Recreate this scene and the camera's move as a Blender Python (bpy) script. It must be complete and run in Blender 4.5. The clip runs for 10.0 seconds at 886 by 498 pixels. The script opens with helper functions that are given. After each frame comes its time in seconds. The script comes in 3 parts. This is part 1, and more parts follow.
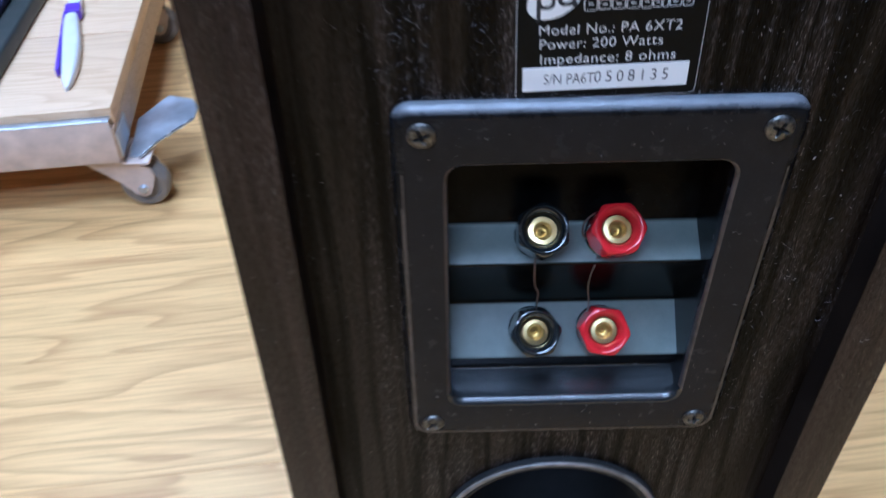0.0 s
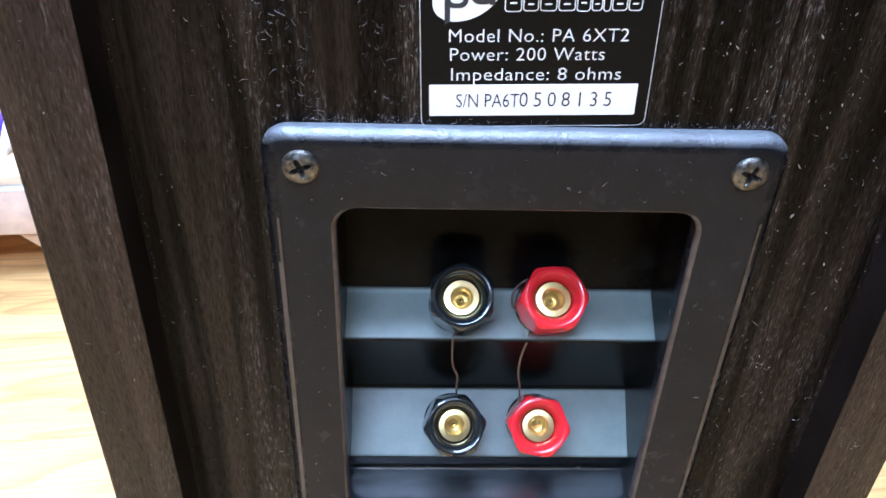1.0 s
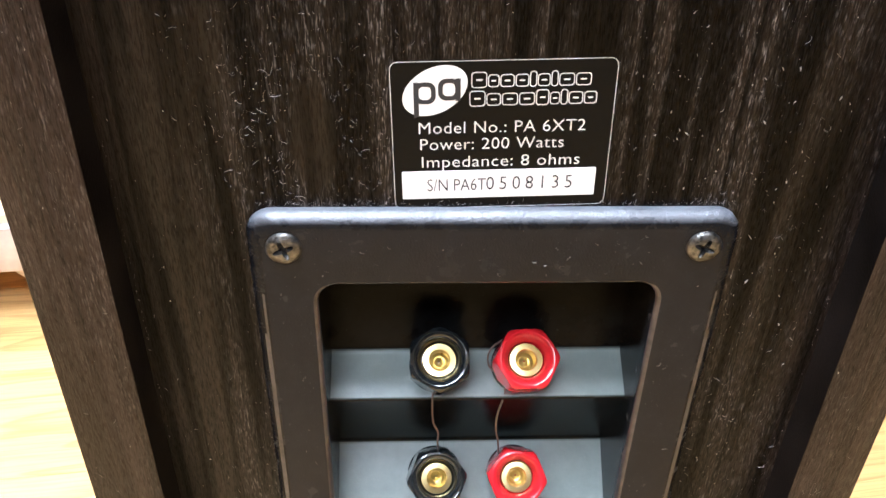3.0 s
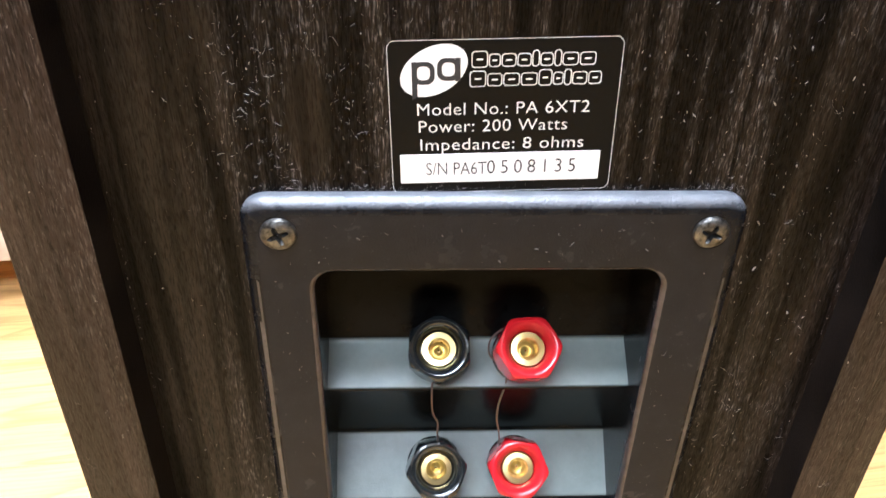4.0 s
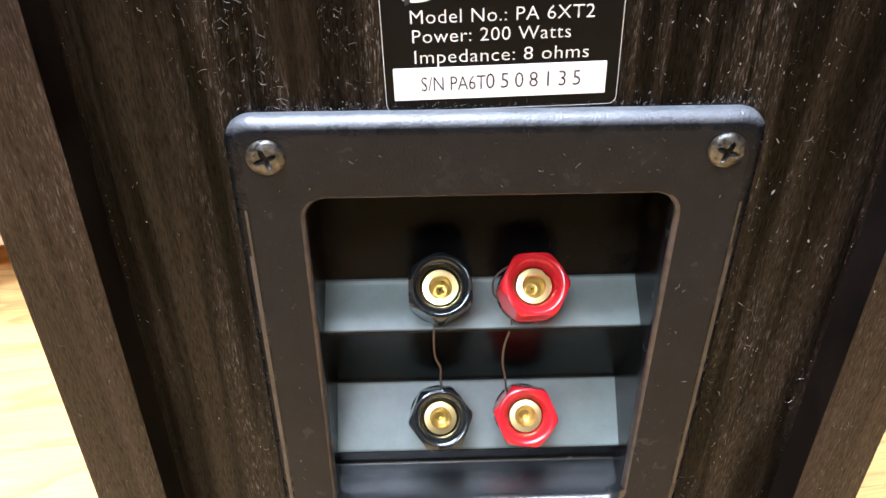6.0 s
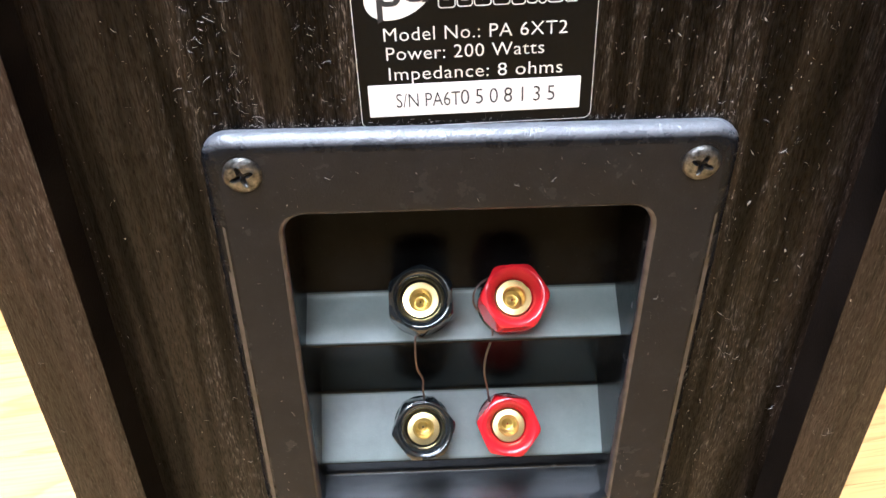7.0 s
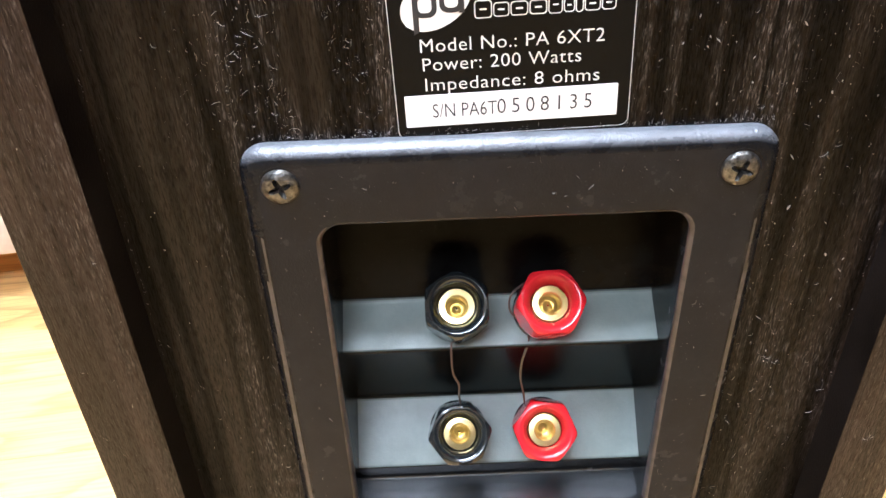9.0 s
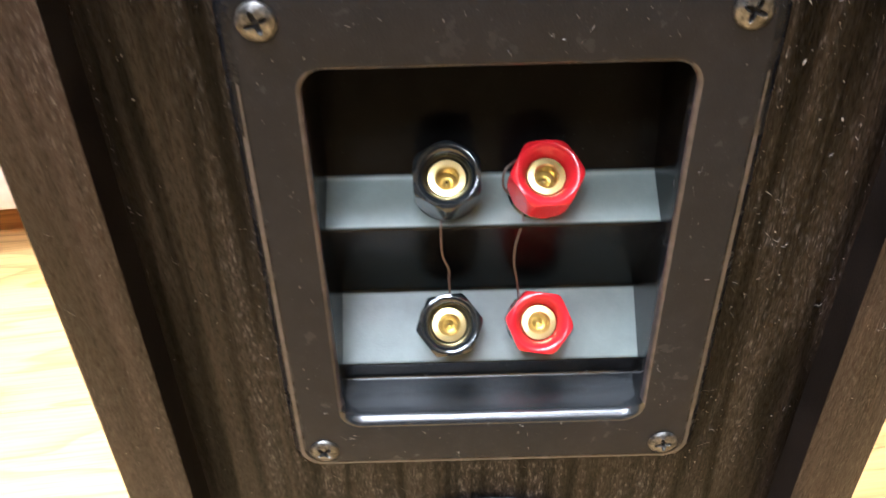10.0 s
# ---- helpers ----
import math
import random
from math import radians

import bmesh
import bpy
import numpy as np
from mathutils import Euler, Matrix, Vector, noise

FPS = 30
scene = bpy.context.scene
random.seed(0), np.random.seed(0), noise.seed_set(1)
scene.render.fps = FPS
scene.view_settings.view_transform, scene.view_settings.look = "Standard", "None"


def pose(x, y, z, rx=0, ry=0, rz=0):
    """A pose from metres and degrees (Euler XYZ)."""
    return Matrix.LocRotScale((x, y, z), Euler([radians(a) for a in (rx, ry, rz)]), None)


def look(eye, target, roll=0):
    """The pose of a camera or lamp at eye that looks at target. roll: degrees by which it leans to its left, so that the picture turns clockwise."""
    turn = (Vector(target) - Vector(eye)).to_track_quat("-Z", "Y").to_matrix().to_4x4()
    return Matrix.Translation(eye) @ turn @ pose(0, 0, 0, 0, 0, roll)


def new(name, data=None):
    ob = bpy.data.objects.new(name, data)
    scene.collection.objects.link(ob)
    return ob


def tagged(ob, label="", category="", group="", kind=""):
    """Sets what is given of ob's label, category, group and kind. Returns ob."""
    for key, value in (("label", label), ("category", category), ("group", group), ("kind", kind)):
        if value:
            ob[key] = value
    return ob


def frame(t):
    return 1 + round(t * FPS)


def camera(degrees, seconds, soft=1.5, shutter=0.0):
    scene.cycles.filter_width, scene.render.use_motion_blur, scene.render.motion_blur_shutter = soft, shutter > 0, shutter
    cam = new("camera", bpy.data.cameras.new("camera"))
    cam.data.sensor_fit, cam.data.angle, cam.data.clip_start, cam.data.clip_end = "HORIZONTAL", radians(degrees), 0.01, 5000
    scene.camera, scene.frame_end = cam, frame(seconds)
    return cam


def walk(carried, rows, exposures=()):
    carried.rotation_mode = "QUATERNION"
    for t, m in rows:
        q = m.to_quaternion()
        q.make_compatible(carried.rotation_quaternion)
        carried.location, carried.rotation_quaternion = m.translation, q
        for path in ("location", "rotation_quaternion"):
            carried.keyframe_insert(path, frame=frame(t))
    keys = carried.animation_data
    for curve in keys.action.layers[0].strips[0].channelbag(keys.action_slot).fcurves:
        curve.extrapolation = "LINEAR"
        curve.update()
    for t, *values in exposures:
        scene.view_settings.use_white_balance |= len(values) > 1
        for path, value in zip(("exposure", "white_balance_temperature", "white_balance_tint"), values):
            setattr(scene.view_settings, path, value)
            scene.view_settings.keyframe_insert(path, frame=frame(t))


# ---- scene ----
cam = camera(54.9, 10.0, shutter=0.6)
# seconds, eye, target (centimetres), lean
PATH = [
    (0, (-2.534, -15.926, 55.64), (-2.535, -14.438, 54.304), -1.3),
    (0.2, (-2.166, -14.849, 53.906), (-2.135, -13.313, 52.625), -0.4),
    (0.5, (-1.298, -13.693, 53.326), (-1.264, -12.094, 52.125), 0.4),
    (1, (-1.016, -13.179, 52.514), (-0.945, -11.556, 51.347), 2.2),
    (1.5, (-0.606, -12.831, 52.653), (-0.524, -11.212, 51.481), 2.4),
    (2, (-0.317, -13.068, 53.374), (-0.246, -11.446, 52.206), 1.7),
    (2.5, (-0.593, -13.356, 53.983), (-0.52, -11.719, 52.836), 1.5),
    (2.7, (-0.646, -13.456, 54.041), (-0.565, -11.719, 52.847), 1.4),
    (3.8, (-0.678, -13.192, 53.606), (-0.589, -11.474, 52.426), 1.35),
    (4, (-0.612, -13.107, 53.651), (-0.534, -11.474, 52.499), 1.3),
    (4.5, (-0.649, -13.216, 53.473), (-0.586, -11.593, 52.306), 1.1),
    (5, (0.002, -13.421, 53.308), (0.048, -11.802, 52.134), -0.2),
    (5.2, (-0.039, -12.901, 52.237), (-0.006, -11.284, 51.061), -0.6),
    (6.3, (-0.423, -13.046, 52.199), (-0.359, -11.427, 51.027), 0.2),
    (6.5, (-0.194, -13.024, 52.363), (-0.122, -11.407, 51.189), 0.2),
    (7, (-0.068, -12.923, 52.459), (-0.004, -11.306, 51.284), -0.4),
    (7.5, (-0.164, -12.981, 52.599), (-0.114, -11.359, 51.43), -0.5),
    (8, (-0.197, -12.874, 52.558), (-0.155, -11.251, 51.391), -1.0),
    (8.5, (-0.173, -12.733, 52.822), (-0.146, -11.117, 51.644), -1.7),
    (9, (-0.281, -12.763, 52.691), (-0.275, -11.153, 51.504), -2.2),
    (9.5, (-0.273, -12.868, 52.69), (-0.267, -11.264, 51.495), -2.1),
    (9.7, (-0.261, -12.962, 52.286), (-0.257, -11.362, 51.086), -1.8),
    (9.8, (-0.129, -13.125, 51.708), (-0.144, -11.537, 50.493), -2.0),
    (9.9, (-0.274, -13.301, 50.699), (-0.272, -11.712, 49.484), -1.6),
    (10, (-0.132, -13.271, 50.223), (-0.129, -11.679, 49.013), -1.4),
]
walk(cam, [(t, look(Vector(eye) * 0.01, Vector(aim) * 0.01, lean)) for t, eye, aim, lean in PATH],
     [(0.0, 0.06, 4080, 10), (0.5, 0.72, 3820, 8), (1.0, 1.14, 4320, 10), (1.4, 1.30, 5060, 10), (2.0, 1.33, 5140, 10), (9.6, 1.37, 5140, 10), (10.0, 1.56, 5230, 10)])

# ---- world and light ----
world = bpy.data.worlds.new("world")
scene.world = world
world.use_nodes = True
sky = world.node_tree.nodes.new("ShaderNodeTexSky")
sky.sky_type, sky.sun_disc, sky.sun_elevation = "NISHITA", False, radians(40)
world.node_tree.links.new(sky.outputs[0], world.node_tree.nodes["Background"].inputs[0])
world.node_tree.nodes["Background"].inputs[1].default_value = 0.1

ROOM = pose(0, 0, 0, 0, 0, 6.4)
LAMPS = [(-0.60, -1.50, 14.0), (-0.38, -0.34, 22.0), (-0.6, 1.35, 17.0)]


def area(x, y, watts):
    data = bpy.data.lights.new("ceiling_lamp", "AREA")
    data.shape, data.size, data.size_y, data.energy = "RECTANGLE", 1.14, 0.54, watts
    data.color = (1.0, 0.965, 0.93)
    ob = new("ceiling_lamp", data)
    ob.matrix_world = ROOM @ pose(x, y, 2.355)


for lx, ly, lw in LAMPS:
    area(lx, ly, lw)


# ---- materials ----
def material(name):
    m = bpy.data.materials.new(name)
    m.use_nodes = True
    return m, m.node_tree.nodes, m.node_tree.links, m.node_tree.nodes["Principled BSDF"]


def ramp(nodes, links, source, stops):
    r = nodes.new("ShaderNodeValToRGB")
    els = r.color_ramp.elements
    while len(els) < len(stops):
        els.new(0.5)
    for e, (p, c) in zip(els, stops):
        e.position, e.color = p, (*c, 1) if len(c) == 3 else c
    links.new(source, r.inputs[0])
    return r.outputs[0]


def coords(nodes, links, scale=(1, 1, 1), turn=(0, 0, 0), kind="Object"):
    tc, mp = nodes.new("ShaderNodeTexCoord"), nodes.new("ShaderNodeMapping")
    mp.inputs["Scale"].default_value, mp.inputs["Rotation"].default_value = scale, turn
    links.new(tc.outputs[kind], mp.inputs[0])
    return mp.outputs[0]


def tex_noise(nodes, links, vec, scale, detail=4, rough=0.55, distort=0.0):
    n = nodes.new("ShaderNodeTexNoise")
    n.inputs["Scale"].default_value, n.inputs["Detail"].default_value = scale, detail
    n.inputs["Roughness"].default_value, n.inputs["Distortion"].default_value = rough, distort
    links.new(vec, n.inputs["Vector"])
    return n.outputs["Fac"]


def blend(nodes, links, a, b, fac, mode="MIX"):
    m = nodes.new("ShaderNodeMix")
    m.data_type, m.blend_type = "RGBA", mode
    ins = [s for s in m.inputs if s.type == "RGBA"]
    fin = m.inputs[0]
    for value, sock in ((fac, fin), (a, ins[0]), (b, ins[1])):
        if isinstance(value, (int, float)):
            sock.default_value = value
        elif isinstance(value, tuple):
            sock.default_value = (*value, 1)
        else:
            links.new(value, sock)
    return [s for s in m.outputs if s.type == "RGBA"][0]


def bump(nodes, links, height, strength, distance, bsdf, before=None):
    b = nodes.new("ShaderNodeBump")
    b.inputs["Strength"].default_value, b.inputs["Distance"].default_value = strength, distance
    links.new(height, b.inputs["Height"])
    if before is not None:
        links.new(before, b.inputs["Normal"])
    links.new(b.outputs[0], bsdf.inputs["Normal"])
    return b.outputs[0]


def plain(name, colour, rough, metal=0.0, grain=600, spread=0.12, relief=0.0002, strength=0.15, mottled=60):
    m, nodes, links, bsdf = material(name)
    vec = coords(nodes, links)
    big, fine = tex_noise(nodes, links, vec, mottled, 5), tex_noise(nodes, links, vec, grain, 3)
    lo, hi = tuple(c * (1 - spread) for c in colour), tuple(min(1, c * (1 + spread)) for c in colour)
    c1 = ramp(nodes, links, big, [(0.3, lo), (0.7, hi)])
    links.new(c1, bsdf.inputs["Base Color"])
    r = ramp(nodes, links, big, [(0.3, (rough * 0.85,) * 3), (0.7, (min(1, rough * 1.2),) * 3)])
    links.new(r, bsdf.inputs["Roughness"])
    bsdf.inputs["Metallic"].default_value = metal
    bump(nodes, links, fine, strength, relief, bsdf)
    return m


def woodgrain_vinyl(name, shades, dust, gloss, filled, everywhere, relief, stripes, spread=((0.0, 1.0), (1.0, 1.0))):
    """Embossed woodgrain foil: dark faint streaks, and pale dust caught in short upright pores, thick in some bands of grain."""
    m, nodes, links, bsdf = material(name)
    mid = coords(nodes, links, (1, 1, 0.12))
    streak = tex_noise(nodes, links, coords(nodes, links, (1, 1, 0.03)), 620, 4, 0.6, 0.3)
    band = tex_noise(nodes, links, coords(nodes, links, (1, 1, 0.045)), 210, 2, 0.5, 0.5)
    pores = tex_noise(nodes, links, mid, 3000, 3, 0.65, 0.3)
    coarse = tex_noise(nodes, links, coords(nodes, links, (1, 1, 0.3)), 1300, 3, 0.6, 0.5)
    patch = tex_noise(nodes, links, coords(nodes, links, (1, 1, 0.35)), 30, 4, 0.6)
    stripe = ramp(nodes, links, band, [(0.40, (stripes,) * 3), (0.60, (1, 1, 1))])
    base = ramp(nodes, links, streak, list(zip((0.36, 0.52, 0.68), shades)))
    base = blend(nodes, links, base, stripe, 1.0, "MULTIPLY")
    fleck = ramp(nodes, links, pores, [(0.50, (0, 0, 0)), (0.66, (1, 1, 1))])
    crumb = ramp(nodes, links, coarse, [(0.46, (0.06,) * 3), (0.64, (1, 1, 1))])
    wide = ramp(nodes, links, band, [(0.42, (everywhere,) * 3), (0.58, (1, 1, 1))])
    zone = ramp(nodes, links, patch, [(0.36, (0.06,) * 3), (0.62, (1, 1, 1))])
    both = fleck
    place, across = nodes.new("ShaderNodeSeparateXYZ"), nodes.new("ShaderNodeMapRange")
    links.new(coords(nodes, links), place.inputs[0])
    links.new(place.outputs["X"], across.inputs["Value"])
    across.inputs["From Min"].default_value, across.inputs["From Max"].default_value = -0.07, 0.07
    settled = ramp(nodes, links, across.outputs[0], [(p, (v,) * 3) for p, v in spread])
    for other in (crumb, wide, zone, settled):
        both = blend(nodes, links, both, other, 1.0, "MULTIPLY")
    # a patch wiped clean beside the label
    tc, off, size_of = nodes.new("ShaderNodeTexCoord"), nodes.new("ShaderNodeVectorMath"), nodes.new("ShaderNodeVectorMath")
    off.operation, size_of.operation = "MULTIPLY_ADD", "LENGTH"
    off.inputs[1].default_value, off.inputs[2].default_value = (1 / 0.0046, 0.0, 1 / 0.0125), (0.0327 / 0.0046, 0.0, -0.4705 / 0.0125)
    links.new(tc.outputs["Object"], off.inputs[0])
    links.new(off.outputs[0], size_of.inputs[0])
    both = blend(nodes, links, both, ramp(nodes, links, size_of.outputs["Value"], [(0.75, (0.03, 0.03, 0.03)), (1.0, (1, 1, 1))]), 1.0, "MULTIPLY")
    both = blend(nodes, links, both, (filled,) * 3, 1.0, "MULTIPLY")
    links.new(blend(nodes, links, base, dust, both), bsdf.inputs["Base Color"])
    links.new(ramp(nodes, links, patch, [(0.3, (0.36,) * 3), (0.7, (0.5,) * 3)]), bsdf.inputs["Roughness"])
    n1 = bump(nodes, links, streak, 0.3, 0.0004, bsdf)
    n2 = bump(nodes, links, coarse, 0.5 * relief, 0.00025, bsdf, n1)
    bump(nodes, links, pores, relief, 0.00016, bsdf, n2)
    sheen = ramp(nodes, links, pores, [(0.38, (gloss * 0.5,) * 3), (0.52, (gloss,) * 3)])
    links.new(blend(nodes, links, sheen, stripe, 0.7, "MULTIPLY"), bsdf.inputs["Specular IOR Level"])
    return m


def dusty_lit_plastic(name, colour, rough, dust, grain, level, matt, relief=0.5, film_gloss=0.0):
    """Moulded black plastic; faces looking up are painted paler for dust and overhead light."""
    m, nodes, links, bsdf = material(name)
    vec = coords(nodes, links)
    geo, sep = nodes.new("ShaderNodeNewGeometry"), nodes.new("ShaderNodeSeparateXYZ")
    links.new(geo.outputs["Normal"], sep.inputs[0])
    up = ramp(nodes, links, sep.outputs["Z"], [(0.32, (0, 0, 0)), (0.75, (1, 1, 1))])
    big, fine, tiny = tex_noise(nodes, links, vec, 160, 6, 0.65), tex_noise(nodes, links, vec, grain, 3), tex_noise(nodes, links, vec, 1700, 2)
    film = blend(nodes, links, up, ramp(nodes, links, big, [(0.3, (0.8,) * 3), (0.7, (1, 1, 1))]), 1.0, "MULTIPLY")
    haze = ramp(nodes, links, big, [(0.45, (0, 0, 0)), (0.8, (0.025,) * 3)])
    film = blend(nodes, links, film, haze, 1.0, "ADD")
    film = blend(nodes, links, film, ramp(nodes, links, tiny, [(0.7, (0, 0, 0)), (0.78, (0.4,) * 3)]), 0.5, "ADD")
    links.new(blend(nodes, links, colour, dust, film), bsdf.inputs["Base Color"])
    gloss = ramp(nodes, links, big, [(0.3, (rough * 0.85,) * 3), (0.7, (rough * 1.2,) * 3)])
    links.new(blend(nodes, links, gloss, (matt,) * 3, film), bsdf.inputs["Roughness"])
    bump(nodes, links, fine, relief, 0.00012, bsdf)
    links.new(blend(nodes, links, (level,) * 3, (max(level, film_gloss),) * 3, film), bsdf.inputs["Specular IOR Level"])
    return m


def oak(name, light, dark, size=1.0, rough=0.32):
    m, nodes, links, bsdf = material(name)
    info = nodes.new("ShaderNodeObjectInfo")
    tc = nodes.new("ShaderNodeTexCoord")
    off = nodes.new("ShaderNodeVectorMath")
    off.operation = "MULTIPLY_ADD"
    rnd = nodes.new("ShaderNodeCombineXYZ")
    for i in range(3):
        links.new(info.outputs["Random"], rnd.inputs[i])
    links.new(rnd.outputs[0], off.inputs[0])
    off.inputs[1].default_value = (7.0, 3.0, 5.0)
    links.new(tc.outputs["Object"], off.inputs[2])
    mp = nodes.new("ShaderNodeMapping")
    mp.inputs["Scale"].default_value = (0.13 / size, 1.0 / size, 1.0 / size)
    links.new(off.outputs[0], mp.inputs[0])
    warp = tex_noise(nodes, links, mp.outputs[0], 10.0, 3, 0.4, 0.25)
    rings = nodes.new("ShaderNodeMath")
    rings.operation = "MULTIPLY"
    rings.inputs[1].default_value = 19.0
    links.new(warp, rings.inputs[0])
    frac = nodes.new("ShaderNodeMath")
    frac.operation = "FRACT"
    links.new(rings.outputs[0], frac.inputs[0])
    mp2 = nodes.new("ShaderNodeMapping")
    mp2.inputs["Scale"].default_value = (0.03 / size, 1.0 / size, 1.0 / size)
    links.new(off.outputs[0], mp2.inputs[0])
    fibre = tex_noise(nodes, links, mp2.outputs[0], 420, 5, 0.6)
    stain = tex_noise(nodes, links, mp.outputs[0], 14, 4, 0.6)
    mid = tuple(0.75 * a + 0.25 * b for a, b in zip(light, dark))
    deep = tuple(0.5 * a + 0.5 * b for a, b in zip(light, dark))
    c = ramp(nodes, links, frac.outputs[0], [(0.0, deep), (0.08, light), (0.5, light), (0.8, mid), (0.96, deep)])
    c = blend(nodes, links, c, dark, ramp(nodes, links, stain, [(0.58, (0, 0, 0)), (0.8, (0.45,) * 3)]))
    c = blend(nodes, links, c, dark, ramp(nodes, links, fibre, [(0.44, (0, 0, 0)), (0.75, (0.6,) * 3)]))
    hue = nodes.new("ShaderNodeHueSaturation")
    links.new(c, hue.inputs["Color"])
    vr = nodes.new("ShaderNodeMapRange")
    vr.inputs["To Min"].default_value, vr.inputs["To Max"].default_value = 0.95, 1.04
    links.new(info.outputs["Random"], vr.inputs["Value"])
    links.new(vr.outputs[0], hue.inputs["Value"])
    links.new(hue.outputs[0], bsdf.inputs["Base Color"])
    bsdf.inputs["Roughness"].default_value = rough
    bsdf.inputs["Specular IOR Level"].default_value = 0.35
    bump(nodes, links, fibre, 0.25, 0.0002, bsdf)
    return m


VINYL = woodgrain_vinyl("black woodgrain vinyl", ((0.0030, 0.0017, 0.0012), (0.0070, 0.0039, 0.0027), (0.0130, 0.0077, 0.0055)), (0.33, 0.30, 0.272), 0.25, 0.9, 0.09, 0.45, 0.19,
                        ((0.0, 0.05), (0.10, 0.08), (0.13, 0.55), (0.15, 0.12), (0.175, 0.8), (0.27, 1.0), (0.66, 1.0), (0.92, 0.75), (1.0, 0.4)))
SIDE_VINYL = woodgrain_vinyl("brown black woodgrain vinyl", ((0.0110, 0.0062, 0.0045), (0.0205, 0.0117, 0.0086), (0.0320, 0.0190, 0.0142)), (0.20, 0.165, 0.14), 0.30, 0.5, 0.5, 0.6, 0.7)
PLASTIC = dusty_lit_plastic("black satin moulded plastic", (0.0105, 0.0102, 0.0115), 0.24, (0.20, 0.205, 0.22), 2400, 0.13, 0.22)
# Same plastic as the plate; pale dust and gloss paint in the edge highlight.
PLASTIC_EDGE = dusty_lit_plastic("black plastic, polished along the rounded edge", (0.006, 0.006, 0.007), 0.26, (0.16, 0.168, 0.184), 1800, 0.13, 0.29, 1.7, 0.9)
WELL_LIP = dusty_lit_plastic("glossy black plastic of the lower lip", (0.010, 0.011, 0.012), 0.24, (0.02, 0.022, 0.023), 3000, 1.0, 0.26, 0.15)
# Paler, pinkish brown for a few rings of the plate's edges.
PALE_EDGE = plain("black plastic, pale brown along the edge", (0.040, 0.032, 0.031), 0.36, grain=2200, relief=0.0001, strength=0.4, spread=0.7, mottled=420)
PORT_EDGE = plain("pale plastic rim", (0.16, 0.145, 0.13), 0.45, grain=2200, relief=0.0001, strength=0.3, spread=0.4, mottled=200)
# The ledges' dust tone also carries the overhead light on their slopes.
INNER = dusty_lit_plastic("black matt moulded plastic", (0.0028, 0.0024, 0.0022), 0.2, (0.157, 0.188, 0.170), 2600, 0.085, 0.38, 0.4, 0.4)
BLACKCAP = plain("glossy black cap plastic", (0.009, 0.0105, 0.011), 0.13, grain=900, relief=0.00005, strength=0.1)
REDCAP = plain("glossy translucent red cap plastic", (0.50, 0.012, 0.018), 0.2, grain=900, relief=0.00005, strength=0.1)
BLACKCAP.node_tree.nodes["Principled BSDF"].inputs["Specular IOR Level"].default_value = 0.8
REDCAP.node_tree.nodes["Principled BSDF"].inputs["Subsurface Weight"].default_value = 0.15
REDCAP.node_tree.nodes["Principled BSDF"].inputs["Subsurface Radius"].default_value = (0.002, 0.0004, 0.0003)
BRASS = plain("gold plated brass", (0.66, 0.53, 0.24), 0.3, 1.0, grain=1500, relief=0.00002, strength=0.05, mottled=120)
SCREW = plain("blackened steel", (0.12, 0.115, 0.105), 0.38, 0.9, grain=1600, relief=0.0003, strength=0.6, spread=0.85, mottled=900)
DARK_MATT = plain("near-black matt", (0.006, 0.006, 0.006), 0.7)
# Near-black stands in for the shade on the side panels' inner step faces.
STEP_SHADE = plain("side panel step, shade painted near black", (0.0085, 0.0068, 0.0064), 0.5, grain=1500, relief=0.0002, strength=0.4, spread=0.5)
STEP_SHADE.node_tree.nodes["Principled BSDF"].inputs["Specular IOR Level"].default_value = 0.06
LABEL = plain("black printed foil", (0.003, 0.0028, 0.0026), 0.45, grain=1800, relief=0.00003, strength=0.15)
LABEL.node_tree.nodes["Principled BSDF"].inputs["Specular IOR Level"].default_value = 0.12
WHITE = plain("white print", (0.78, 0.78, 0.76), 0.5, spread=0.05)
PAPER = plain("white paper sticker", (0.8, 0.8, 0.78), 0.6, spread=0.04)
INK = plain("dark ink", (0.02, 0.02, 0.022), 0.6)
WIRE = plain("thin copper wire", (0.125, 0.085, 0.066), 0.4, 0.5, grain=3000)
LINT = plain("pale dust and lint", (0.29, 0.27, 0.255), 0.9, spread=0.35)
FLOORWOOD = oak("light oak laminate", (0.80, 0.52, 0.195), (0.42, 0.21, 0.065), 1.0, 0.4)
DECKWOOD = oak("pale pine board", (0.80, 0.59, 0.36), (0.60, 0.38, 0.19), 0.7, 0.5)
RAILWOOD = oak("worn pine rail", (0.55, 0.40, 0.27), (0.34, 0.22, 0.13), 0.7, 0.5)
STEEL = plain("dull galvanised steel", (0.52, 0.55, 0.60), 0.38, 0.8, grain=300, spread=0.2, mottled=40)
BRIGHT = plain("bare bright steel", (0.75, 0.78, 0.82), 0.25, 0.9, grain=300, spread=0.1, mottled=60)
BEIGE = plain("beige steel", (0.62, 0.50, 0.42), 0.4, grain=300, spread=0.18, mottled=45)
RUBBER = plain("grey caster rubber", (0.21, 0.18, 0.15), 0.6)
PAINT = plain("white wall paint", (0.78, 0.77, 0.74), 0.8, grain=400, relief=0.0004, spread=0.03, mottled=3)
WALLPAINT = plain("grey-brown wall paint", (0.09, 0.075, 0.062), 0.8, grain=400, relief=0.0004, spread=0.05, mottled=3)
PURPLE = plain("purple plastic", (0.13, 0.05, 0.55), 0.35)
WHITEPLASTIC = plain("white plastic", (0.78, 0.78, 0.80), 0.35, spread=0.04)
